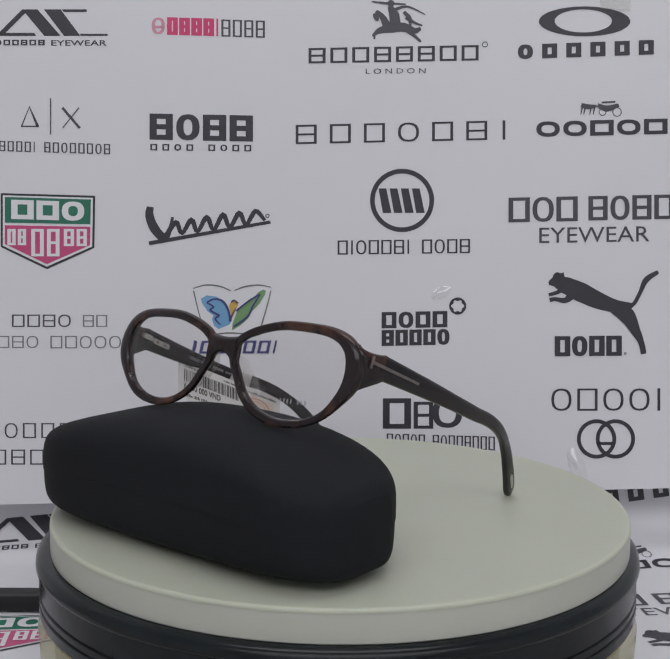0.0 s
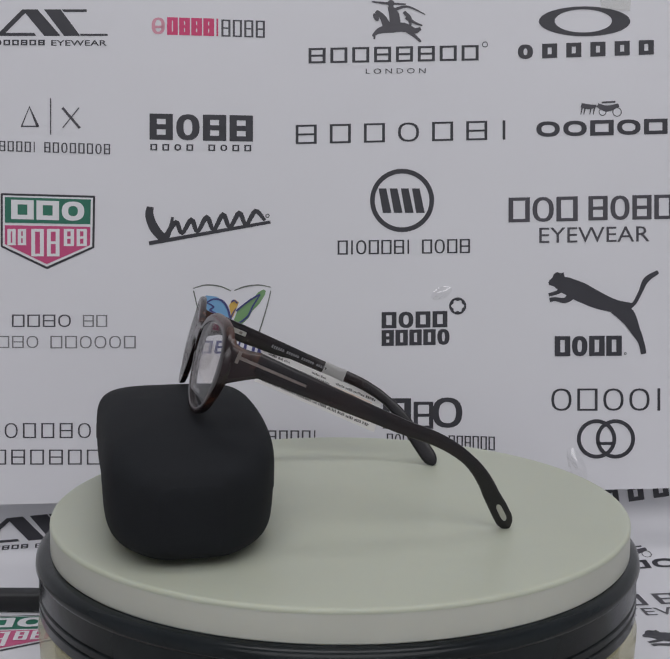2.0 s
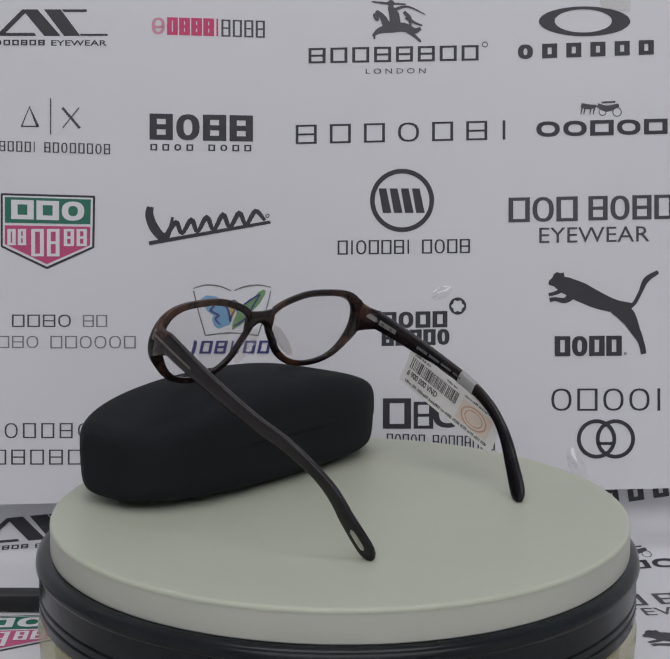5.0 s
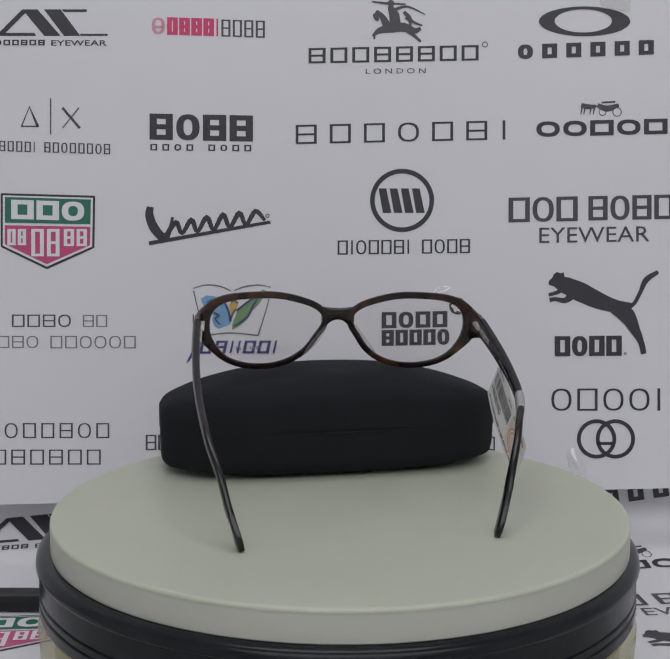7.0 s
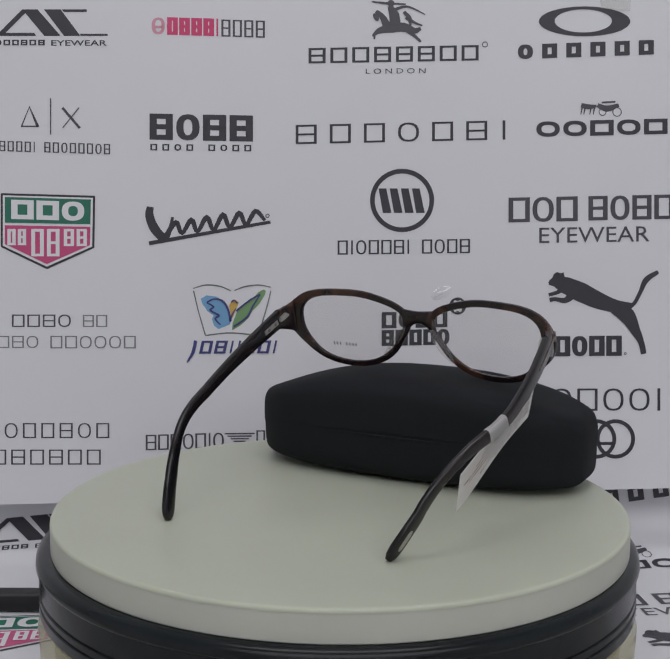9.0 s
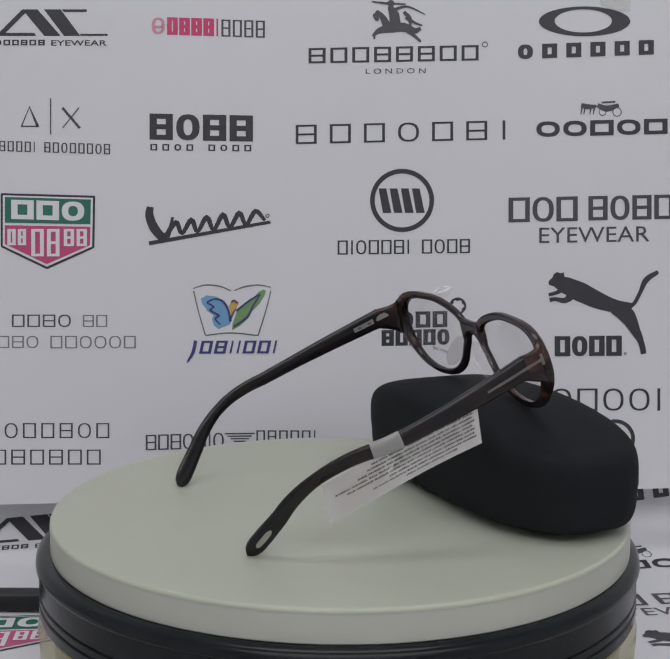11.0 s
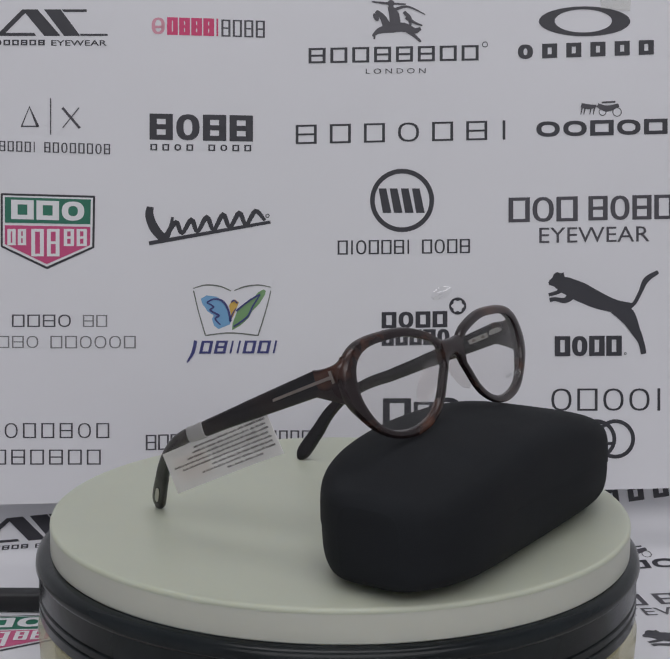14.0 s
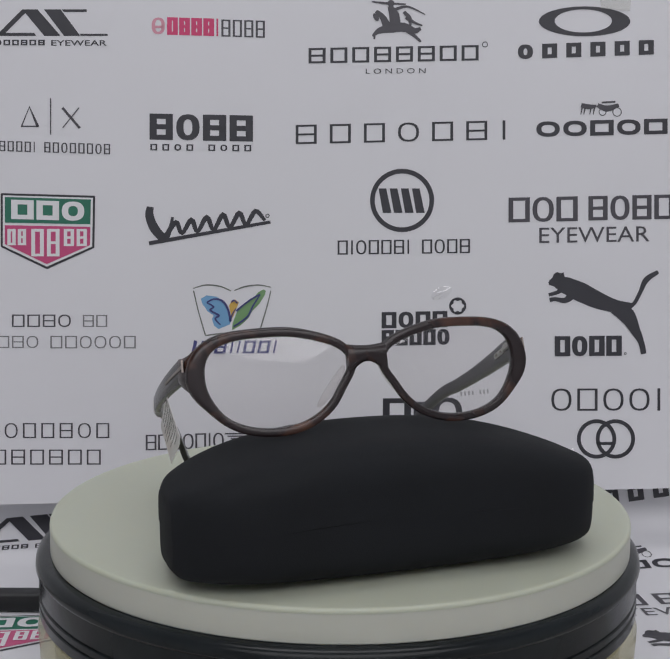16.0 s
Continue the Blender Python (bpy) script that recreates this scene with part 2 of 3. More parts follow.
    def word(self, text, x0, x1, y0, y1, slope=0.0, bold=0.0):
        """A plain word in the built-in font, fitted between the given edges; each letter is a piece."""
        d = bpy.data.curves.new("word", "FONT")
        d.body, d.size, d.offset, d.resolution_u = text, 1.0, bold, 3
        ob = bpy.data.objects.new("word", d)
        scene.collection.objects.link(ob)
        bpy.context.view_layer.update()
        me = bpy.data.meshes.new_from_object(ob.evaluated_get(bpy.context.evaluated_depsgraph_get()))
        bpy.data.objects.remove(ob)
        xs, ys = [v.co.x for v in me.vertices], [v.co.y for v in me.vertices]
        for v in me.vertices:
            x = x0 + (x1 - x0) * (v.co.x - min(xs)) / (max(xs) - min(xs))
            y = y1 - (y1 - y0) * (v.co.y - min(ys)) / (max(ys) - min(ys)) + slope * (x - (x0 + x1) / 2)
            v.co = self.place(x, y, 0.00016 + self.level)
        self.bm.from_mesh(me)

    def done(self, name, mat, parent, label):
        for bm in self.blocks:
            bmesh.ops.remove_doubles(bm, verts=bm.verts, dist=1e-6)
            part("block", bm, mat, parent, smooth=False, calm=False)
        if not self.bm.faces:
            return
        bmesh.ops.remove_doubles(self.bm, verts=self.bm.verts, dist=1e-6)
        self.bm.verts.index_update()
        left, first = set(self.bm.verts), True
        while left:
            seed = min(left, key=lambda v: v.index)
            left.discard(seed)
            island, todo = {seed}, [seed]
            while todo:
                for e in todo.pop().link_edges:
                    for v in e.verts:
                        if v not in island:
                            island.add(v)
                            todo.append(v)
            left -= island
            bm = bmesh.new()
            order = sorted(island, key=lambda v: v.index)
            made = {v: bm.verts.new(v.co) for v in order}
            for f in self.bm.faces:
                if f.verts[0] in made:
                    bm.faces.new([made[v] for v in f.verts])
            part(name if first else "stroke", bm, mat, parent, label if first else "", smooth=False, calm=False)
            first = False
        self.bm.free()


def sheet_mesh(place, x0, x1, top, bottom_left, bottom_right, nx, ny):
    bm = bmesh.new()
    grid = []
    for j in range(ny + 1):
        line = []
        for i in range(nx + 1):
            x = x0 + (x1 - x0) * i / nx
            low = bottom_left + (bottom_right - bottom_left) * i / nx
            line.append((x, top + (low - top) * j / ny))
        grid.append(line)
    up = [[bm.verts.new(place(x, y, 0.0)) for x, y in line] for line in grid]
    dn = [[bm.verts.new(place(x, y, -0.0004)) for x, y in line] for line in grid]
    for j in range(ny):
        for i in range(nx):
            bm.faces.new((up[j][i], up[j + 1][i], up[j + 1][i + 1], up[j][i + 1]))
            bm.faces.new((dn[j][i], dn[j][i + 1], dn[j + 1][i + 1], dn[j + 1][i]))
    for j in range(ny):
        for i, flip in ((0, 1), (nx, 0)):
            q = (up[j][i], dn[j][i], dn[j + 1][i], up[j + 1][i])
            bm.faces.new(q[::-1] if flip else q)
    for i in range(nx):
        for j in (0, ny):
            bm.faces.new((up[j][i], up[j][i + 1], dn[j][i + 1], dn[j][i]))
    return bm


def emblem_rows(place, sheet, only=None):
    """All the printed emblems of a sheet, as plain shapes; only: the ones to lay."""
    def want(n):
        return only is None or n in only

    if want("peak"):
        p = Print(place)
        p.poly([(52, 22), (88, 22), (142, 84), (104, 84)]); p.poly([(52, 22), (64, 26), (10, 80), (-6, 80)]); p.poly([(-6, 77), (80, 77), (85, 84), (-6, 84)])
        p.poly([(103, 22), (142, 22), (188, 84), (150, 84)]); p.poly([(145, 22), (203, 22), (203, 28), (149, 28)]); p.poly([(186, 79), (252, 79), (252, 84), (189, 84)])
        p.row(-12, 105, 93, 106, "obbebe", 4, 0.3); p.word("EYEWEAR", 120, 250, 94, 107, 0.0, 0.01)
        p.done("emblem", INK, sheet, "black slanted emblem over a row of small bars")
    if want("pink"):
        p = Print(place); p.row(391, 513, 42, 83, "beeei", 13, 0.12, 0.03); p.done("emblem", PINK_INK, sheet, "bold pink row of blocks")
        p = Print(place); p.row(355, 386, 41, 80, "o", 8); p.bar(362, 60, 384, 66); p.done("emblem", PALE_PINK_INK, sheet, "pale worn pink block")
        p = Print(place); p.row(518, 620, 47, 87, "ebee", 5, 0.25, 0.03); p.done("emblem", SOFT_INK, sheet, "thin dark row of blocks")
    if want("rider"):
        p = Print(place)
        p.ribbon([(872, 84), (888, 72), (915, 66), (945, 64), (970, 72), (985, 66)], [4, 14, 22, 22, 14, 6]); p.ribbon([(950, 68), (970, 84), (985, 98)], [14, 8, 5]); p.ribbon([(890, 72), (878, 80), (876, 92)], [9, 5, 4])
        p.ribbon([(905, 60), (895, 40), (880, 26)], [20, 14, 8]); p.blob(880, 40, 10, 6, 60); p.ribbon([(925, 58), (922, 35), (912, 14)], [26, 24, 10]); p.ribbon([(925, 22), (955, 16), (995, 34)], [8, 5, 2])
        p.ribbon([(870, 4), (905, 8), (950, 10)], [3, 6, 3]); p.blob(915, 8, 8, 8); p.ribbon([(950, 40), (968, 52), (988, 60)], [10, 6, 3]); p.ribbon([(945, 28), (958, 42), (960, 60)], [8, 10, 5])
        p.done("emblem", SOFT_INK, sheet, "dark rider-like cluster of strokes")
        p = Print(place); p.row(722, 1120, 109, 145, "ebbeeebb", 7, 0.28, -0.018); p.ring(1135, 104, 7, 7, 2, n=16); p.word("L O N D O N", 856, 996, 160, 172, -0.01); p.done("emblem", INK, sheet, "dark spaced row of blocks")
    if want("oval"):
        p = Print(place); p.ring(1368, 50, 107, 35, 40, 8, dx=-3, dy=-1); p.row(1212, 1530, 99, 133, "obbbbb", 13, 0.6, -0.036); p.done("emblem", INK, sheet, "black oval ring over bold blocks")
    if want("stroke"):
        p = Print(place); p.ribbon([(50, 297), (69, 250), (89, 297)], [3, 5, 7], 1); p.bar(50, 294, 89, 297); p.bar(117, 230, 120, 315); p.ribbon([(146, 252), (187, 300)], [6, 6], 1); p.ribbon([(185, 252), (147, 299)], [2.5, 2.5], 1)
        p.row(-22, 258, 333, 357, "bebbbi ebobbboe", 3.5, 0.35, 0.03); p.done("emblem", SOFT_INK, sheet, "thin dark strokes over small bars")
    if want("heavy"):
        p = Print(place); p.row(350, 592, 268, 329, "eoee", 17, 0.14, 0.02); p.row(352, 588, 338, 353, "bbob bobb", 4, 0.75, 0.01); p.done("emblem", INK, sheet, "heavy black blocks over small bars")
    if want("wide"):
        p = Print(place); p.row(692, 1188, 287, 332, "ebbobei", 6.5, 0.62, -0.022); p.done("emblem", INK, sheet, "widely spaced black row of blocks")
    if want("carriage"):
        p = Print(place)
        for cx, r in ((1410, 9), (1444, 11)):
            p.ring(cx, 262, r, r, 2, n=18)
        p.ribbon([(1398, 246), (1420, 254), (1448, 246)], [9, 15, 8]); p.ribbon([(1408, 240), (1440, 238)], [4, 4], 2); p.ribbon([(1360, 246), (1378, 250), (1396, 248)], [10, 12, 5])
        for x in (1362, 1369, 1383, 1391):
            p.ribbon([(x, 252), (x - 3, 268)], [4, 2], 2)
        p.done("emblem", SOFT_INK, sheet, "small dark carriage-like cluster of strokes")
        p = Print(place); p.row(1255, 1562, 281, 317, "oobob", 12, 0.14, -0.024); p.done("emblem", INK, sheet, "bold wide black row of blocks")
    if want("shield"):
        p = Print(place); p.poly([(2, 452), (223, 458), (221, 580), (110, 630), (2, 578)], 0.0002); p.done("emblem", INK, sheet, "black shield outline")
        p = Print(place); p.poly([(7, 457), (218, 463), (216, 577), (110, 624), (7, 575)], 0.0004); p.done("emblem", WHITE_INK, sheet, "white shield band")
        p = Print(place); p.poly([(12, 461), (213, 467), (212, 525), (12, 521)], 0.0006); p.done("emblem", GREEN_INK, sheet, "green upper field of a shield")
        p = Print(place); p.poly([(12, 527), (212, 531), (211, 574), (110, 618), (12, 571)], 0.0006); p.done("emblem", ROSE_INK, sheet, "rose lower field of a shield")
        p = Print(lambda x, y, z: place(x, y, 0.0008))
        p.row(27, 198, 470, 515, "bbo", 15, 0.12, 0.03); p.row(18, 62, 536, 574, "be", 8, 0.25); p.row(74, 140, 536, 600, "be", 9, 0.25); p.row(150, 204, 536, 576, "ee", 8, 0.25)
        p.done("emblem", WHITE_INK, sheet, "white blocks across a shield")
    if want("script"):
        p = Print(place); p.ribbon([(352, 484), (350, 505), (362, 535), (384, 556), (398, 535), (404, 508)], [16, 20, 22, 20, 10, 6])
        p.ribbon([(390, 552), (412, 520), (426, 546), (448, 514), (462, 542), (484, 508), (500, 538), (522, 502), (538, 532), (560, 498), (576, 526), (598, 494), (620, 516)], [9, 12, 9, 12, 9, 12, 9, 12, 9, 12, 9, 12, 7], 5); p.ring(626, 505, 5, 5, 2, n=12)
        p.poly([(348, 565), (358, 563), (632, 516), (634, 523), (350, 574)]); p.done("emblem", INK, sheet, "black flowing script-like strokes, underlined")
    if want("ring"):
        p = Print(place); p.ring(941, 469, 75, 74, 11, n=56)
        for x0 in (886, 912, 938, 964):
            p.poly([(x0, 441), (x0 + 18, 441), (x0 + 30, 498), (x0 + 10, 498)])
        p.row(790, 1100, 561, 594, "biobbei bobe", 4.5, 0.22, -0.012); p.done("emblem", INK, sheet, "black ring with heavy bars inside")
    if want("sans"):
        p = Print(place); p.row(1190, 1352, 461, 519, "bob", 11, 0.12, -0.02); p.row(1377, 1576, 457, 514, "eoeb", 11, 0.14, -0.02); p.word("EYEWEAR", 1262, 1520, 531, 567, -0.015); p.done("emblem", SOFT_INK, sheet, "dark grey sans row of blocks")
    if want("pale"):
        p = Print(place); p.row(28, 166, 736, 765, "bbeo", 4, 0.22); p.done("emblem", SOFT_INK, sheet, "thin dark row of boxes")
        p = Print(place); p.row(194, 251, 737, 765, "eb", 3.5, 0.2); p.row(-40, 90, 786, 814, "bbeo", 3.5, 0.22); p.row(118, 318, 786, 815, "bbooob", 3.5, 0.22); p.done("emblem", GREY_INK, sheet, "pale grey row of boxes")
    if want("wings"):
        p = Print(place)
        p.ribbon([(452, 675), (482, 667), (515, 670), (541, 681)], [2, 3, 3.5, 2]); p.ribbon([(548, 680), (572, 671), (605, 667), (634, 672)], [2, 3.5, 3, 2]); p.ribbon([(453, 680), (465, 730), (481, 785)], [3, 2.5, 3]); p.ribbon([(634, 680), (622, 728), (604, 785)], [2, 2.5, 3]); p.ribbon([(481, 785), (540, 779), (604, 785)], [3, 3, 3])
        p.done("emblem", BOOK_INK, sheet, "thin grey-green outline of an open book")
        p = Print(place); p.poly([(470, 699), (484, 691), (506, 694), (526, 706), (537, 728), (540, 752), (538, 759), (512, 770), (501, 762), (496, 746), (500, 738), (485, 728), (482, 722), (474, 712)]); p.done("emblem", SKY_INK, sheet, "light blue wing shape")
        p = Print(place); p.poly([(617, 677), (622, 681), (620, 690), (606, 712), (590, 728), (582, 744), (562, 762), (543, 773), (544, 758), (556, 726), (576, 708), (598, 692), (604, 684)]); p.done("emblem", LEAF_INK, sheet, "green wing shape")
        p = Print(place); p.poly([(536, 716), (542, 703), (551, 701), (559, 708), (554, 720), (546, 740), (539, 750), (540, 734)]); p.done("emblem", GOLD_INK, sheet, "gold drop shape")
        p = Print(lambda x, y, z: place(x, y, 0.0005))
        p.ribbon([(484, 708), (500, 700), (520, 704), (533, 722), (540, 752)], [3, 4, 5, 5, 5]); p.ribbon([(484, 708), (500, 718), (492, 726), (512, 738), (504, 746), (516, 760)], [3, 4, 4, 5, 4, 3]); p.ribbon([(538, 752), (544, 735), (552, 722)], [5, 3, 2]); p.ribbon([(553, 728), (572, 712), (592, 698), (609, 689)], [5, 4, 4, 4]); p.ribbon([(609, 689), (592, 716), (578, 742), (547, 764)], [3, 4, 4, 4]); p.ribbon([(541, 708), (548, 703), (556, 710)], [3, 4, 3])
        p.row(466, 645, 797, 827, "beiibbi", 7, 0.25, -0.004, 0.22); p.ribbon([(458, 797), (452, 824), (438, 848)], [8, 8, 3]); p.done("emblem", BLUE_INK, sheet, "navy strokes and slanted row of blocks")
    if want("bold"):
        p = Print(place); p.row(893, 1047, 729, 767, "bobb", 11, 0.14, -0.02); p.row(893, 1052, 771, 808, "ebbbo", 11, 0.13, -0.02)
        p.ring(1071, 716, 20, 20, 6.5, n=48, lobes=0.14); p.done("emblem", INK, sheet, "bold black blocks with a small ring")
    if want("leap"):
        p = Print(place)
        p.ribbon([(1284, 664), (1300, 660), (1325, 668), (1360, 684), (1400, 703), (1440, 716), (1478, 718)], [6, 26, 40, 46, 40, 30, 18]); p.ribbon([(1296, 656), (1304, 648), (1320, 650)], [8, 22, 12]); p.poly([(1300, 640), (1306, 636), (1310, 646)]); p.poly([(1312, 640), (1319, 637), (1321, 647)])
        p.ribbon([(1340, 690), (1322, 703), (1300, 700), (1286, 702)], [20, 13, 9, 11]); p.ribbon([(1316, 676), (1304, 684), (1284, 690)], [14, 9, 8])
        p.ribbon([(1462, 720), (1482, 712), (1498, 684), (1512, 655), (1540, 636)], [16, 9, 9, 14, 9]); p.ribbon([(1440, 718), (1468, 740), (1486, 772), (1500, 800), (1506, 828)], [34, 38, 24, 14, 13])
        p.row(1298, 1455, 786, 833, "bobb", 13, 0.1, -0.01); p.ring(1463, 827, 3, 3, 1.5, n=10); p.done("emblem", INK, sheet, "black leaping shape over bold blocks")
    if want("twin"):
        p = Print(place); p.row(1290, 1550, 909, 961, "obooi", 6.5, 0.28, -0.002); p.ring(1396, 1027, 46, 46, 9, n=44); p.ring(1440, 1027, 46, 46, 9, n=44); p.bar(1396, 1034, 1440, 1041); p.done("emblem", INK, sheet, "two linked black rings under a row of blocks")
    if want("block"):
        p = Print(place); p.row(896, 962, 932, 1003, "b", 16); p.row(968, 1014, 940, 1003, "e", 10); p.row(1012, 1082, 930, 1001, "o", 15); p.row(905, 1158, 1018, 1050, "bobob eobbebbb", 3.5, 0.25, 0.03); p.done("emblem", INK, sheet, "heavy black blocks over a thin row")
    if want("serif"):
        p = Print(place); p.row(-32, 256, 990, 1025, "eobbeob", 4, 0.4); p.row(-18, 236, 1052, 1087, "bebebb", 4, 0.35); p.done("emblem", SOFT_INK, sheet, "two thin dark rows of boxes")
    if want("eagle"):
        p = Print(place); p.row(341, 524, 1015, 1051, "ebeobio", 4.5, 0.15, -0.03)
        for k in range(5):
            p.bar(526 + k * 7, 1013 + k * 6, 596 - k * 7, 1016 + k * 6, -0.01)
        p.row(600, 740, 1007, 1036, "bebbbi", 4, 0.3, 0.0); p.done("emblem", SOFT_INK, sheet, "dark row of boxes with striped wings")


upper = part("poster", sheet_mesh(leaning, -90, 1660, -60, 1183, 1140, 40, 24), PAPER)
tagged(upper, "white laminated poster printed with rows of dark emblems, leaning upright", "poster", "printed sheets")
emblem_rows(leaning, upper)
# Domes added to catch the lamps as glare, where the laminate wrinkles.
GLINT = clear_material("glint_dome", (1.0, 1.0, 1.0), 0.16, 2.4)


def glint_dome(x, y, rx, ry, turn, high):
    bm = bmesh.new()
    c, d = math.cos(radians(turn)), math.sin(radians(turn))
    rows = []
    for k in range(1, 9):
        f = k / 8
        rows.append([bm.verts.new(leaning(x + f * (rx * math.cos(q) * c - ry * math.sin(q) * d), y + f * (rx * math.cos(q) * d + ry * math.sin(q) * c), 0.0006 + high * (1 - f * f) ** 1.5)) for q in [2 * math.pi * i / 24 for i in range(24)]])
    top = bm.verts.new(leaning(x, y, 0.0006 + high))
    for i in range(24):
        j = (i + 1) % 24
        bm.faces.new((top, rows[0][i], rows[0][j]))
        for r0, r1 in zip(rows, rows[1:]):
            bm.faces.new((r0[i], r1[i], r1[j], r0[j]))
    ob = part("glint_dome", bm, GLINT, upper, "clear dome added on the laminate to catch a glint")
    ob.visible_shadow = False


glint_dome(1033, 686, 26, 14, -25, 0.0015)
glint_dome(1350, 1090, 19, 46, -22, 0.0030)
bm = bmesh.new()
for lift in (0.0007, 0.0009):
    bm.faces.new([bm.verts.new(leaning(x, y, lift)) for x, y in ((1402, -40), (1478, -40), (1474, 26), (1406, 20))])
tape = part("tape", bm, FILM, upper, "strip of clear adhesive tape", smooth=False)
lower = part("backdrop_sheet", sheet_mesh(swept, -160, 1780, -150, 900, 900, 20, 70), PAPER)
tagged(lower, "white printed sheet curving down onto the table", "poster", "printed sheets")
emblem_rows(swept, lower, {"peak", "oval", "carriage", "shield", "sans", "leap", "twin", "pale"})

# ---- jar, lid and disc ----
jar = new("storage_jar")
jar.location.x = -0.0010
tagged(jar, "clear yellowish plastic jar with a ribbed black lid", "jar")
bm = bmesh.new()
J = U
lathe(bm, [(0.02 * J, 0.004), (0.93 * J, 0.004), (1.0 * J, 0.010), (1.035 * J, 0.020), (1.043 * J, TOP - 0.36 * J), (1.030 * J, TOP - 0.315 * J), (1.0 * J, TOP - 0.30 * J), (0.965 * J, TOP - 0.29 * J), (0.99 * J, TOP - 0.36 * J), (0.99 * J, 0.024), (0.95 * J, 0.014), (0.02 * J, 0.010)])
body = part("body", bm, JAR, jar, "clear yellowish jar wall")
body.visible_shadow = False
bm = bmesh.new()
rim = [(0.30, 0.1045), (0.97, 0.1045), (1.012, 0.1025), (1.032, 0.110), (1.043, 0.124), (1.045, 0.140), (1.041, 0.148), (1.036, 0.152), (1.036, 0.222), (1.030, 0.226), (1.030, 0.232), (1.037, 0.236), (1.037, 0.252), (1.031, 0.256), (1.031, 0.262),
       (1.038, 0.266), (1.038, 0.296), (1.024, 0.302), (1.006, 0.302), (1.006, 0.16), (0.30, 0.15)]
lathe(bm, [(r * J, TOP - z * J) for r, z in rim])
part("lid", bm, LID, jar, "glossy black ribbed lid")

disc = new("turntable_disc")
disc.location = (0, 0, TOP - 0.104 * U)
bm = bmesh.new()
H, RD = 0.104 * U, 1.003 * U
edge = [(RD - 0.0014 + 0.0014 * math.cos(q), H - 0.0014 + 0.0014 * math.sin(q)) for q in [math.pi / 2 * i / 5 for i in range(6)]]
lathe(bm, [(0.00001, H - 0.0022), (RD - 0.0002, H - 0.0022), (RD, H - 0.0020)] + edge + [(RD - 0.004, H), (0.5 * U, H), (0.00001, H)])
part("plate", bm, DISC, disc)
bm = bmesh.new()
lathe(bm, [(0.00001, 0.0), (RD - 0.0006, 0.0), (RD, 0.0006), (RD, H * 0.5), (RD, H - 0.00205), (0.00001, H - 0.0024)])
part("side_band", bm, DISC_EDGE, disc, "paler side of the disc")
tagged(disc, "thick round cream plastic turning disc on a jar lid", "turntable")

# ---- dark bar on the sheet ----
bm = bmesh.new(); box(bm, -0.42, -0.125, 0.0835, 0.0945, 0.0012, 0.0112, 0.0016)
bar = part("power_strip", bm, DARK)
tagged(bar, "flat black rubber-covered bar lying on the printed sheet", "bar")

# ---- spectacle case ----
CX, CY, CYAW = -0.396 * U, -0.395 * U, 2.4705
CASE_POSE = pose(CX, CY, TOP, 0, 0, math.degrees(CYAW))
case = new("spectacle_case")
tagged(case, "closed black fabric-covered hard spectacle case", "case")


def case_shell(lower_half):
    L, W0, H0, ZB = 0.669 * U, 0.275 * U, 0.397 * U, 0.0305 * U
    bm = bmesh.new()
    rings = []
    n, m = 72, 44
    for i in range(n + 1):
        s = -math.cos(math.pi * i / n)
        q = abs(s)
        front, rear, h = W0 * (1 - 0.54 * q ** 6.5), W0 * (1 - 0.61 * q ** 6.0), H0 * (1 - 0.385 * q ** 2.25)
        k = 1.0 if q < 0.94 else 1 - 0.17 * ((q - 0.94) / 0.06) ** 2.6
        zc = h / 2 + ZB * q * q
        tight = 0.997 if lower_half else 1.0
        E = 4.6
        ring = []
        lo, hi = (math.pi - 0.05, 2 * math.pi + 0.05) if lower_half else (0.0, math.pi)
        for j in range(m + 1):
            a = lo + (hi - lo) * j / m
            c, d = math.cos(a), math.sin(a)
            if lower_half:
                E = 4.4 if c > 0 else 5.6
            x = math.copysign(abs(c) ** (2 / E), c)
            z = math.copysign(abs(d) ** (2 / E), d)
            x *= 1 + 0.04 * min(z, 0.0)
            zz = zc + z * h / 2 * k
            w = front if x > 0 else rear
            ring.append(Vector(((s * L + 0.004 * U) * (0.9965 if lower_half else 1.0), x * w * k * tight + 0.0188 * U * s * s - 0.03 * (zz - 0.2 * U), zz)))
        rings.append(ring)
    rows = loft(bm, rings, closed=False, caps=False)
    bm.faces.new(rows[0]); bm.faces.new(rows[-1])
    bm.faces.new([r[0] for r in rows] + [r[-1] for r in rows][::-1])
    return bm


part("base", case_shell(True), CASE, case)
part("cover", case_shell(False), CASE, case)
bm = bmesh.new()
rings = []
for i in range(21):
    s = -0.45 + 0.90 * i / 20
    f = math.sin(math.pi * i / 20) ** 0.5
    rings.append([Vector((s * 0.669 * U, y * U + 0.0188 * U * s * s, z * U)) for y, z in ((-0.262, 0.190), (-0.264 - 0.0125 * f, 0.186), (-0.264 - 0.0125 * f, 0.181), (-0.262, 0.172))])
loft(bm, rings)
part("hinge_crease", bm, CASE, case, "low raised crease along the back")

# ---- spectacles ----
# Plan of the frame: a across (towards the bare temple), b backwards along the temples, z up from the disc.
FX, FB = Vector((0.7694, -0.6388, 0)), Vector((0.6388, 0.7694, 0))
GLASS_POSE = Matrix.Translation((-0.3783 * U, -0.325 * U, TOP)) @ Matrix(((FX.x, FB.x, 0, 0), (FX.y, FB.y, 0, 0), (0, 0, 1, 0), (0, 0, 0, 1)))
glasses = new("spectacles")
tagged(glasses, "dark tortoiseshell acetate spectacles resting on the case", "spectacles")


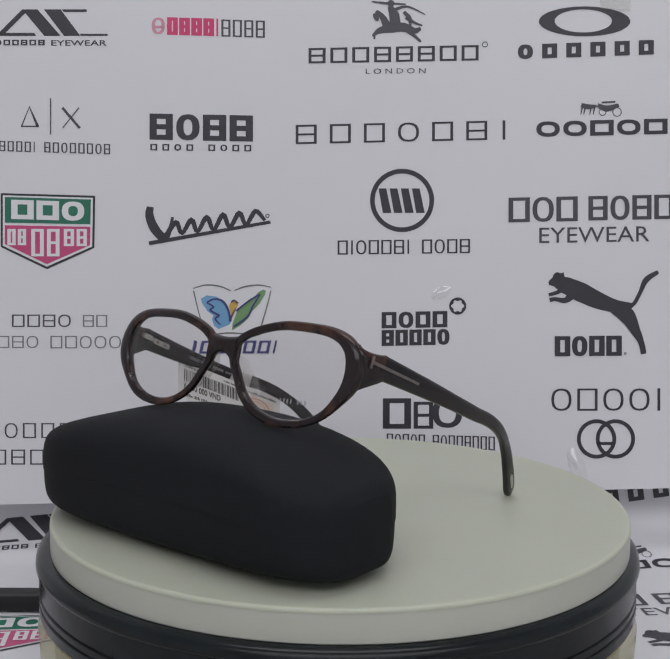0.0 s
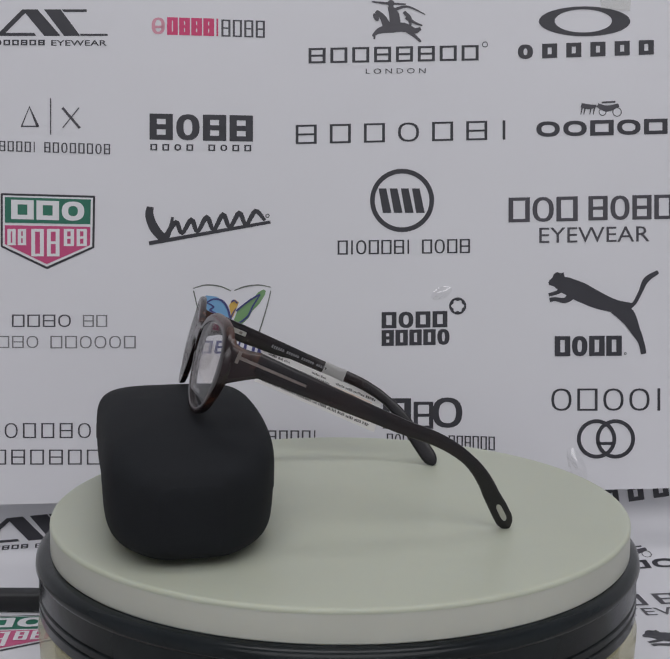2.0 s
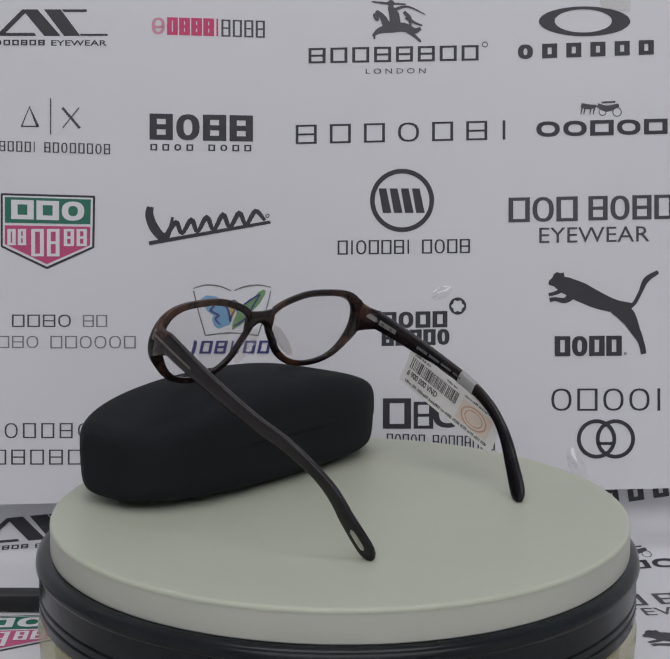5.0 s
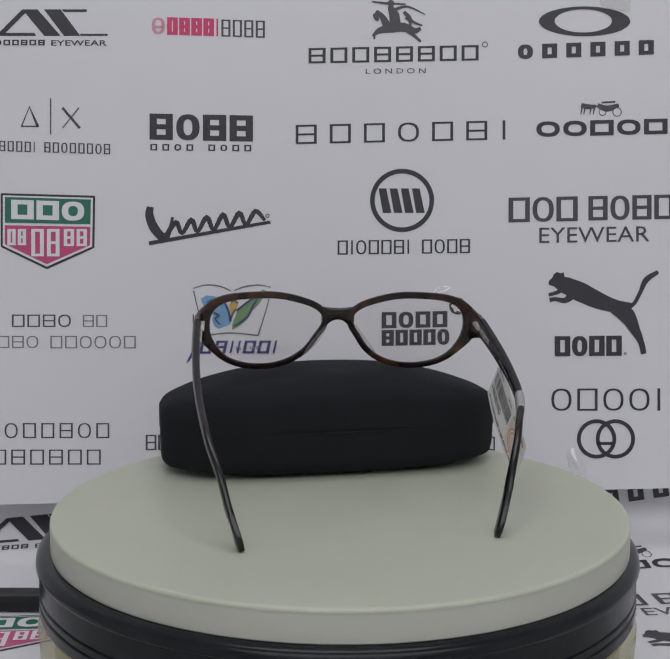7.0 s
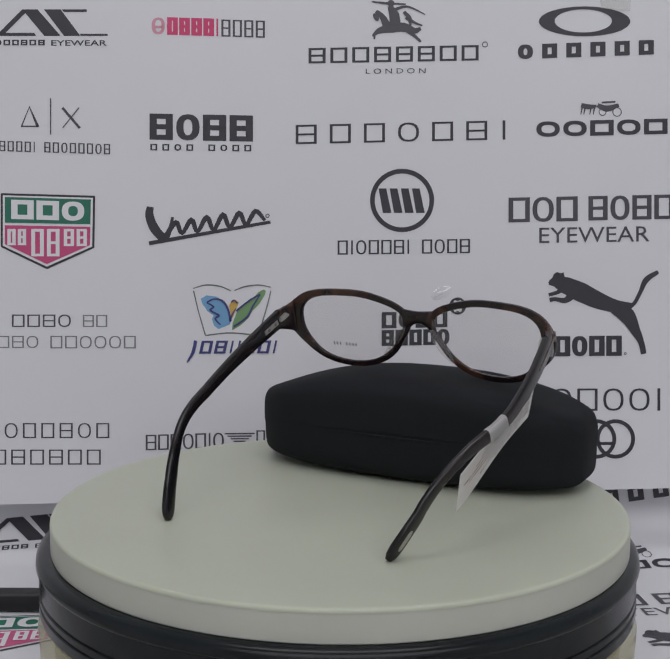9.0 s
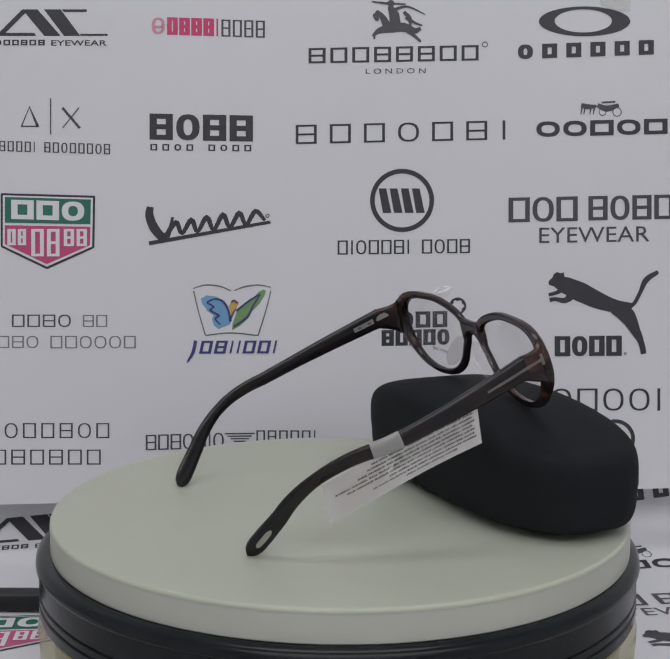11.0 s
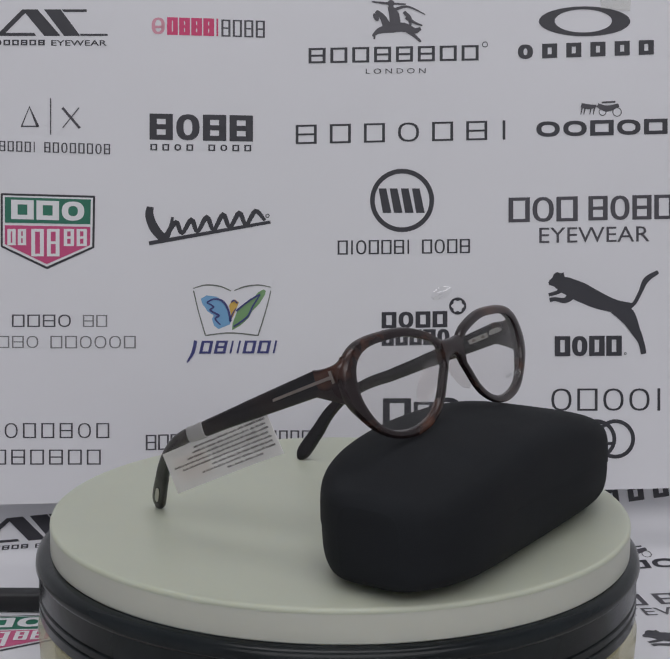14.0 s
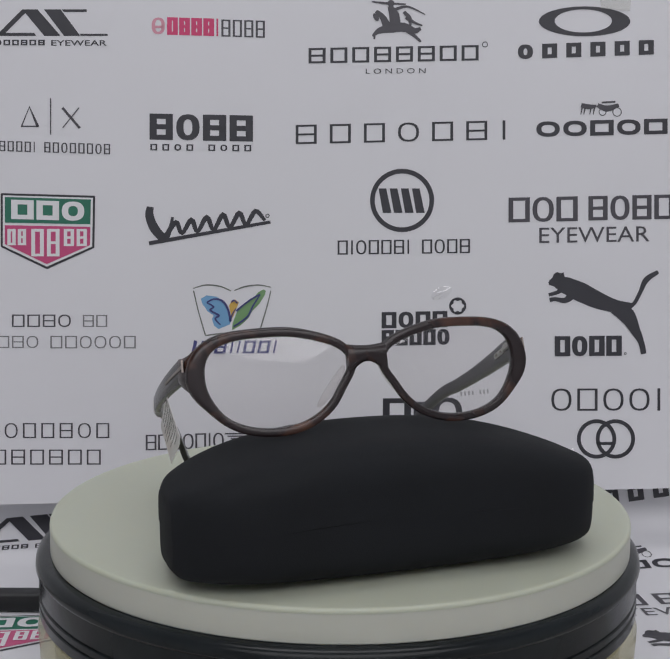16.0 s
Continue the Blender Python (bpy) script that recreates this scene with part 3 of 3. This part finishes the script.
def temple_line(side, b):
    """Centre of a temple at b, with its half height: straight, then a bend down to the tip."""
    if side > 0:
        q = min(max((b - 0.1) / 0.75, 0.0), 1.0)
        return 0.556 + 0.026 * math.sin(math.pi * q) - 0.075 * (max(0.0, b - 0.72) / 0.25) ** 2
    q = min(max((b - 0.1) / 0.6, 0.0), 1.0)
    return -0.537 - 0.022 * math.sin(math.pi * q) + 0.193 * (max(0.0, b - 0.5) / 0.466) ** 2


def temple_centre(side, t):
    """t from 0 at the hinge to 1 at the tip."""
    top = 0.587 if side > 0 else 0.565
    bend_b, bend_z = (0.803, 0.282) if side > 0 else (0.788, 0.272)
    end_b, end_z = (0.974, 0.003) if side > 0 else (0.968, 0.003)
    k = 0.68
    def straight(q):
        return 0.130 + (bend_b - 0.130) * q, top + (bend_z - top) * q
    def down(q):
        return bend_b + (end_b - bend_b) * q + 0.004 * math.sin(math.pi * q), bend_z + (end_z - bend_z) * q
    if t < k - 0.19:
        return straight(t / k)
    if t > k + 0.17:
        return down((t - k) / (1 - k))
    p0, p2 = straight((k - 0.19) / k), down(0.17 / (1 - k))
    p1 = straight(1.0)
    p1 = (p1[0] + 0.022, p1[1] + 0.015)
    q = (t - (k - 0.19)) / 0.36
    return tuple((1 - q) ** 2 * u + 2 * q * (1 - q) * v + q * q * w for u, v, w in zip(p0, p1, p2))


def temple_frame(side, t):
    b, z = temple_centre(side, t)
    b1, z1 = temple_centre(side, min(1.0, t + 0.01))
    b0, z0 = temple_centre(side, max(0.0, t - 0.01))
    d = Vector((temple_line(side, b1) - temple_line(side, b0), b1 - b0, z1 - z0)).normalized()
    out = Vector((side, 0, 0))
    up = out.cross(d)
    if up.z < 0:
        up = -up
    up.normalize()
    out = (out - d * out.dot(d)).normalized()
    return Vector((temple_line(side, b), b, z)), d, up, out


def temple_half(t):
    """Half height of a temple: tall at the hinge, slim in the middle, fuller at the tip."""
    w = 0.0385 - 0.0120 * min(1.0, t / 0.35) - 0.0060 * max(0.0, min(1.0, (t - 0.35) / 0.33))
    return w + 0.0100 * max(0.0, min(1.0, (t - 0.70) / 0.22))


def wrap(a, z, deep=0.0):
    """A place on the front of the frame, which is curved round the face and leans a little."""
    return Vector((a + 0.007, 0.13 * a * a - 0.004 * a + 0.28 * (z - 0.55) - 0.004 + deep, z + 0.018 * a)) * U


def lens_edge(phi, grow=0.0):
    c = ((0.9945, 0.0), (0.0263, 0.0212), (-0.0368, -0.0203), (-0.0218, 0.0647), (-0.0208, -0.0127), (0.0005, 0.0049), (-0.0041, -0.0083), (0.0078, -0.0018))
    r = sum(p * math.cos(k * phi) + q * math.sin(k * phi) for k, (p, q) in enumerate(c))
    return 0.285 + r * 0.225 * math.cos(phi), 0.55 + r * 0.13 * math.sin(phi)


def rim_width(phi):
    """Wide at the outer end, narrow below, fuller on the brow."""
    c, s = math.cos(phi), math.sin(phi)
    return 0.024 + 0.032 * max(0.0, math.cos(phi - 0.12)) ** 6 + 0.004 * max(0.0, s)


def ring_section(phi, side):
    a0, z0 = lens_edge(phi)
    e = 0.02
    a1, z1 = lens_edge(phi + e)
    a2, z2 = lens_edge(phi - e)
    t = Vector((a1 - a2, z1 - z2)).normalized()
    n = Vector((t.y, -t.x))
    w = rim_width(phi)
    thick = 0.024 + 0.012 * max(0.0, math.cos(phi)) ** 2
    pts = []
    for u, d in ((0.0, 0.30), (0.10, 0.06), (0.30, 0.0), (0.70, 0.0), (0.92, 0.10), (1.0, 0.35), (1.0, 0.65), (0.92, 0.92), (0.70, 1.0), (0.30, 1.0), (0.08, 0.94), (0.0, 0.70)):
        a, z = a0 + n.x * w * u, z0 + n.y * w * u
        pts.append(wrap(side * a, z, (d - 0.5) * thick))
    return pts


bm = bmesh.new()
for side in (1, -1):
    n = 96
    rows = [[bm.verts.new(p) for p in ring_section(2 * math.pi * i / n, side)] for i in range(n)]
    for i in range(n):
        r0, r1 = rows[i], rows[(i + 1) % n]
        for j in range(len(r0)):
            k = (j + 1) % len(r0)
            bm.faces.new((r0[j], r0[k], r1[k], r1[j]))
# bridge: an arched saddle between the rims
rings = []
for i in range(25):
    a = -0.062 + 0.124 * i / 24
    hi = 0.638 + 1.6 * a * a
    lo = 0.590 - 12.0 * a * a
    ring = []
    for j in range(16):
        q = 2 * math.pi * j / 16
        c, s = math.cos(q), math.sin(q)
        ring.append(wrap(a, (hi + lo) / 2 + (hi - lo) / 2 * math.copysign(abs(s) ** 0.7, s), 0.017 * math.copysign(abs(c) ** 0.7, c)))
    rings.append(ring)
loft(bm, rings)
# end pieces: wedges that flare from the rims and turn back into the temples
for side in (1, -1):
    p1, _, up1, out1 = temple_frame(side, 0.0)
    rings = []
    for i in range(15):
        t = i / 14
        th = math.pi / 2 * t
        a0 = 0.520
        b0 = 0.13 * a0 * a0 - 0.004 * a0 * side + 0.28 * 0.03 + 0.003
        a = a0 + side * 0.007 + (abs(p1.x) - a0 - side * 0.007) * math.sin(th)
        b = b0 + (p1.y + 0.010 - b0) * (1 - math.cos(th))
        ease = t * t * (3 - 2 * t)
        z = 0.580 + side * 0.018 * a0 + (p1.z - 0.004 - 0.580 - side * 0.018 * a0) * ease
        h = 0.146 * (1 - t) ** 1.3 + 2.04 * temple_half(0.0) * (1 - (1 - t) ** 1.3)
        w = 0.036 + (0.030 - 0.036) * t
        nx, ny = math.sin(th), -math.cos(th)
        ring = []
        for j in range(20):
            q = 2 * math.pi * j / 20
            c, d = math.cos(q), math.sin(q)
            cc, dd = math.copysign(abs(c) ** 0.6, c), math.copysign(abs(d) ** 0.65, d)
            lean = 0.28 * dd * h / 2 * (1 - 0.2 * t)
            ring.append(Vector((side * (a + cc * w / 2 * nx), b + lean + cc * w / 2 * ny, z + dd * h / 2)) * U)
        rings.append(ring)
    loft(bm, rings)
part("front_frame", bm, TORTOISE, glasses, "tortoiseshell front with amber flecks on the brow")

for side in (1, -1):
    bm = bmesh.new()
    n, m = 64, 8
    for deep in (-0.004, 0.004):
        mid = bm.verts.new(wrap(side * 0.285, 0.55, deep - 0.018))
        last = [mid] * n
        for k in range(1, m + 1):
            f = k / m
            row = []
            for i in range(n):
                a, z = lens_edge(2 * math.pi * i / n)
                row.append(bm.verts.new(wrap(side * (0.285 + (a - 0.285) * f * 1.01), 0.55 + (z - 0.55) * f * 1.01, deep - 0.006 - 0.012 * (1 - f * f))))
            for i in range(n):
                j = (i + 1) % n
                if k == 1:
                    bm.faces.new((mid, row[i], row[j]))
                else:
                    bm.faces.new((last[i], row[i], row[j], last[j]))
            last = row
    lens = part("lens", bm, LENS, glasses, "clear demo lens")
    lens.visible_shadow = False
    if side == 1:
        bm = bmesh.new()
        for i in range(8):
            if i != 3:
                x = 0.395 - 0.0135 * i
                vs = [bm.verts.new(wrap(x + dx, 0.467 + dz, -0.024)) for dx, dz in ((0, 0), (-0.006, 0), (-0.006, 0.013), (0, 0.013))]
                bm.faces.new(vs)
        part("print", bm, PALE_PRINT, lens, "row of tiny grey bars", smooth=False)

# nose pads behind the inner rims
for side in (1, -1):
    bm = bmesh.new()
    rings = []
    for i in range(13):
        t = i / 12
        z = 0.575 - 0.120 * t
        a = 0.058 + 0.085 * t ** 1.2
        f = math.sin(math.pi * (0.06 + 0.88 * t)) ** 0.6
        ring = []
        for j in range(12):
            q = 2 * math.pi * j / 12
            ring.append(Vector((side * (a + 0.010 * f * math.cos(q)), 0.030 + 0.28 * (z - 0.55) + 0.036 * f * math.sin(q) + 0.02 * t, z + side * 0.018 * a)) * U)
        rings.append(ring)
    loft(bm, rings)
    part("nose_pad", bm, PAD, glasses, "translucent built-up nose pad")


for side, nm in ((1, "bare"), (-1, "tagged")):
    bm = bmesh.new()
    rings = []
    n = 72
    for i in range(n + 1):
        t = i / n
        p, d, up, out = temple_frame(side, t)
        end = 1.0 if t < 0.955 else math.sqrt(max(0.02, 1 - ((t - 0.955) / 0.047) ** 2))
        h, w = temple_half(t) * end, (0.0150 - 0.003 * min(1, t / 0.6)) * (0.6 + 0.4 * end)
        ring = []
        for j in range(20):
            q = 2 * math.pi * j / 20
            c, s = math.cos(q), math.sin(q)
            ring.append((p + out * w * math.copysign(abs(c) ** 0.55, c) + up * h * math.copysign(abs(s) ** 0.65, s)) * U)
        rings.append(ring)
    loft(bm, rings)
    temple = part("temple", bm, DARK_TORTOISE, glasses, "dark brown acetate temple arm")

    def strip(t0, t1, v0, v1, face, proud, steps=10, oval=False):
        """A thin raised strip on one face of the temple."""
        b = bmesh.new()
        rr = []
        for i in range(steps + 1):
            t = t0 + (t1 - t0) * i / steps
            p, d, up, out = temple_frame(side, t)
            h, w = temple_half(t), 0.0150 - 0.003 * min(1, t / 0.6)
            q = p + out * face * w
            f = math.sqrt(max(0.04, 1 - abs(2 * i / steps - 1) ** 5)) if oval else 1.0
            rr.append([(q + up * h * v * f + out * face * g) * U for v, g in ((v0, -0.003), (v1, -0.003), (v1, proud), (v0, proud))])
        loft(b, rr)
        return b
    part("hinge_bar", strip(-0.052, 0.150, -0.11, 0.13, 1, 0.0022), METAL, temple, "slim metal inlay along the temple", smooth=False)
    part("hinge_cap", strip(-0.060, -0.050, -0.46, 0.46, 1, 0.0022, 3), METAL, temple, "upright metal inlay at the hinge", smooth=False)
    part("hinge_plate", strip(0.030, 0.110, -0.16, 0.34, -1, 0.004), SILVER, temple, "silver hinge plate inside the temple", smooth=False)
    part("hinge_knuckle", strip(-0.030, 0.020, -0.05, 0.40, -1, 0.011, 6, True), SILVER, temple, "rounded silver hinge knuckle", smooth=False)
    for spot in (0.048, 0.088):
        part("hinge_rivet", strip(spot - 0.007, spot + 0.007, -0.05, 0.23, -1, 0.0055, 8, True), METAL, temple, "dark rivet head", smooth=False)
    part("tip_inlay", strip(0.893, 0.962, -0.30, 0.30, 1, 0.0012, 14, True), SILVER, temple, "small silver inlay on the temple tip", smooth=False)
    if side < 0:
        b = bmesh.new()
        for i in range(26):
            if i % 7 != 6:
                t = 0.22 + 0.009 * i
                for face in (-1,):
                    q = []
                    for tt, v in ((t, -0.18), (t + 0.006, -0.18), (t + 0.006, 0.22), (t, 0.22)):
                        p, d, up, out = temple_frame(side, tt)
                        q.append(b.verts.new((p + out * face * 0.0156 + up * temple_half(tt) * v) * U))
                    b.faces.new(q)
        part("print", b, GREY_INK, temple, "row of tiny pale bars", smooth=False)

# ---- price label stuck round one temple ----
label = new("price_label")
tagged(label, "white barcode price label hanging from a temple arm", "label")
bm = bmesh.new()
rings = []
for i in range(7):
    t = 0.440 + 0.083 * i / 6
    p, d, up, out = temple_frame(-1, t)
    h, w = temple_half(t) + 0.0018, 0.0150
    rings.append([(p + out * w * math.copysign(abs(math.cos(q)) ** 0.6, math.cos(q)) + up * h * math.copysign(abs(math.sin(q)) ** 0.7, math.sin(q))) * U for q in [2 * math.pi * j / 20 for j in range(20)]])
loft(bm, rings)
part("band", bm, TAG, label, "white paper band round the temple")

TAG_O, TAG_X, TAG_Y = Vector((-0.562, 0.308, 0.464)), Vector((0.062, 0.482, -0.216)), Vector((0.035, -0.040, -0.130))


def tag_at(u, v, lift=0.0):
    n = TAG_Y.cross(TAG_X).normalized()
    if n.x < 0:
        n = -n
    wave = 0.006 * math.sin(u * 5.0) * v
    return (TAG_O + TAG_X * u + TAG_Y * v + n * (lift + wave)) * U


bm = bmesh.new()
n, m = 24, 8
fr = [[bm.verts.new(tag_at(i / n, j / m, 0.0012)) for i in range(n + 1)] for j in range(m + 1)]
bk = [[bm.verts.new(tag_at(i / n, j / m, -0.0012)) for i in range(n + 1)] for j in range(m + 1)]
for j in range(m):
    for i in range(n):
        bm.faces.new((fr[j][i], fr[j][i + 1], fr[j + 1][i + 1], fr[j + 1][i])); bm.faces.new((bk[j][i], bk[j + 1][i], bk[j + 1][i + 1], bk[j][i + 1]))
for i in range(n):
    for j in (0, m):
        bm.faces.new((fr[j][i], bk[j][i], bk[j][i + 1], fr[j][i + 1]))
for j in range(m):
    for i in (0, n):
        bm.faces.new((fr[j][i], fr[j + 1][i], bk[j + 1][i], bk[j][i]))
flag = part("flag", bm, TAG, label, "white paper flag", smooth=False)


def tag_bars(rects, mat, name, text, face=1):
    bm = bmesh.new()
    for u0, v0, u1, v1 in rects:
        k = max(1, int((u1 - u0) / 0.05))
        for i in range(k):
            a, b = u0 + (u1 - u0) * i / k, u0 + (u1 - u0) * (i + 1) / k
            bm.faces.new([bm.verts.new(tag_at(x, y, face * 0.0026)) for x, y in ((a, v0), (b, v0), (b, v1), (a, v1))])
    return part(name, bm, mat, flag, text, smooth=False)


rng = random.Random(5)
rects, x = [], 0.05
while x < 0.56:
    w = rng.choice((0.005, 0.005, 0.009, 0.013))
    rects.append((x, 0.20, x + w, 0.52))
    x += w + rng.choice((0.005, 0.008, 0.011))
tag_bars(rects, TAG_INK, "barcode", "black barcode")


def word_bars(u0, u1, v0, v1, seed):
    """A line of small print: letters as short bars of uneven width."""
    r, x, out, left = random.Random(seed), u0, [], 6
    while x < u1 - 0.01:
        w = r.choice((0.004, 0.008, 0.009, 0.011))
        d = (v1 - v0) * r.choice((0.0, 0.0, 0.3))
        out.append((x, v0 + d, x + w, v1))
        left -= 1
        x += w + 0.0045
        if left <= 0:
            left = r.randint(3, 9)
            x += 0.010
    return out


tag_bars(word_bars(0.06, 0.24, 0.08, 0.14, 1) + word_bars(0.42, 0.54, 0.08, 0.14, 2) + word_bars(0.62, 0.96, 0.10, 0.17, 3), TAG_INK, "print", "small dark bars")
tag_bars(word_bars(0.06, 0.95, 0.84, 0.92, 4), TAG_INK, "print", "small dark bars")
rects = [r for k in range(8) for r in word_bars((0.03, 0.04, 0.03, 0.05, 0.03, 0.04, 0.03, 0.16)[k], (0.70, 0.74, 0.80, 0.94, 0.88, 0.60, 0.72, 0.50)[k], 0.10 + 0.102 * k, 0.145 + 0.102 * k, 10 + k)]
tag_bars(rects, TAG_INK, "print", "rows of small dark print", -1)
bm = bmesh.new()
for i in range(32):
    a0, a1 = 2 * math.pi * i / 32, 2 * math.pi * (i + 1) / 32
    for r0, r1 in ((1.0, 0.88), (0.70, 0.62)):
        bm.faces.new([bm.verts.new(tag_at(0.765 + 0.13 * r * math.cos(a), 0.52 + 0.27 * r * math.sin(a), 0.0032)) for r, a in ((r0, a0), (r0, a1), (r1, a1), (r1, a0))])
part("seal", bm, SEAL_INK, flag, "orange oval seal", smooth=False)
tag_bars([(0.61, 0.22, 0.93, 0.80)], SEAL_FILL, "seal_ground", "pale orange ground of the seal")

d = bpy.data.curves.new("price", "FONT")
d.body, d.size, d.align_x, d.offset = "6 900 000 VND", 1.0, "LEFT", 0.025
txt = bpy.data.objects.new("price_text", d)
scene.collection.objects.link(txt)
bpy.context.view_layer.update()
me = bpy.data.meshes.new_from_object(txt.evaluated_get(bpy.context.evaluated_depsgraph_get()))
bpy.data.objects.remove(txt)
wid = max(v.co.x for v in me.vertices)
for v in me.vertices:
    v.co = tag_at(0.05 + 0.34 * v.co.x / wid, 0.72 - 0.15 * v.co.y / 0.7, 0.0027)
me.materials.append(TAG_INK)
price = new("price", me)
price.parent = flag
tagged(price, "bold printed price")

# ---- turning ----
TURN = [(0.0, -1.39), (0.5, -10.76), (1.0, -19.95), (1.5, -29.14), (2.0, -38.26), (2.5, -47.11), (3.0, -55.6), (3.5, -64.2), (4.0, -73.05), (4.5, -82.32), (5.0, -91.81), (5.5, -101.32), (6.0, -110.83), (6.5, -120.33), (7.0, -129.83), (7.5, -139.48), (8.0, -149.37), (8.5, -159.28), (9.0, -169.03), (9.5, -178.72), (10.0, -188.47), (10.5, -198.23), (11.0, -208.0), (11.5, -217.76), (12.0, -227.48), (12.5, -237.05), (13.0, -246.46), (13.5, -255.91), (14.0, -265.37), (14.5, -274.73), (15.0, -283.88), (15.5, -292.87), (16.0, -301.93)]


def motions():
    spin = [(t, Matrix.Rotation(radians(a), 4, "Z")) for t, a in TURN]
    walk(disc, [(t, m @ Matrix.Translation((0, 0, TOP - H))) for t, m in spin])
    walk(case, [(t, m @ CASE_POSE) for t, m in spin])
    walk(glasses, [(t, m @ GLASS_POSE) for t, m in spin])
    walk(label, [(t, m @ GLASS_POSE) for t, m in spin])


motions()
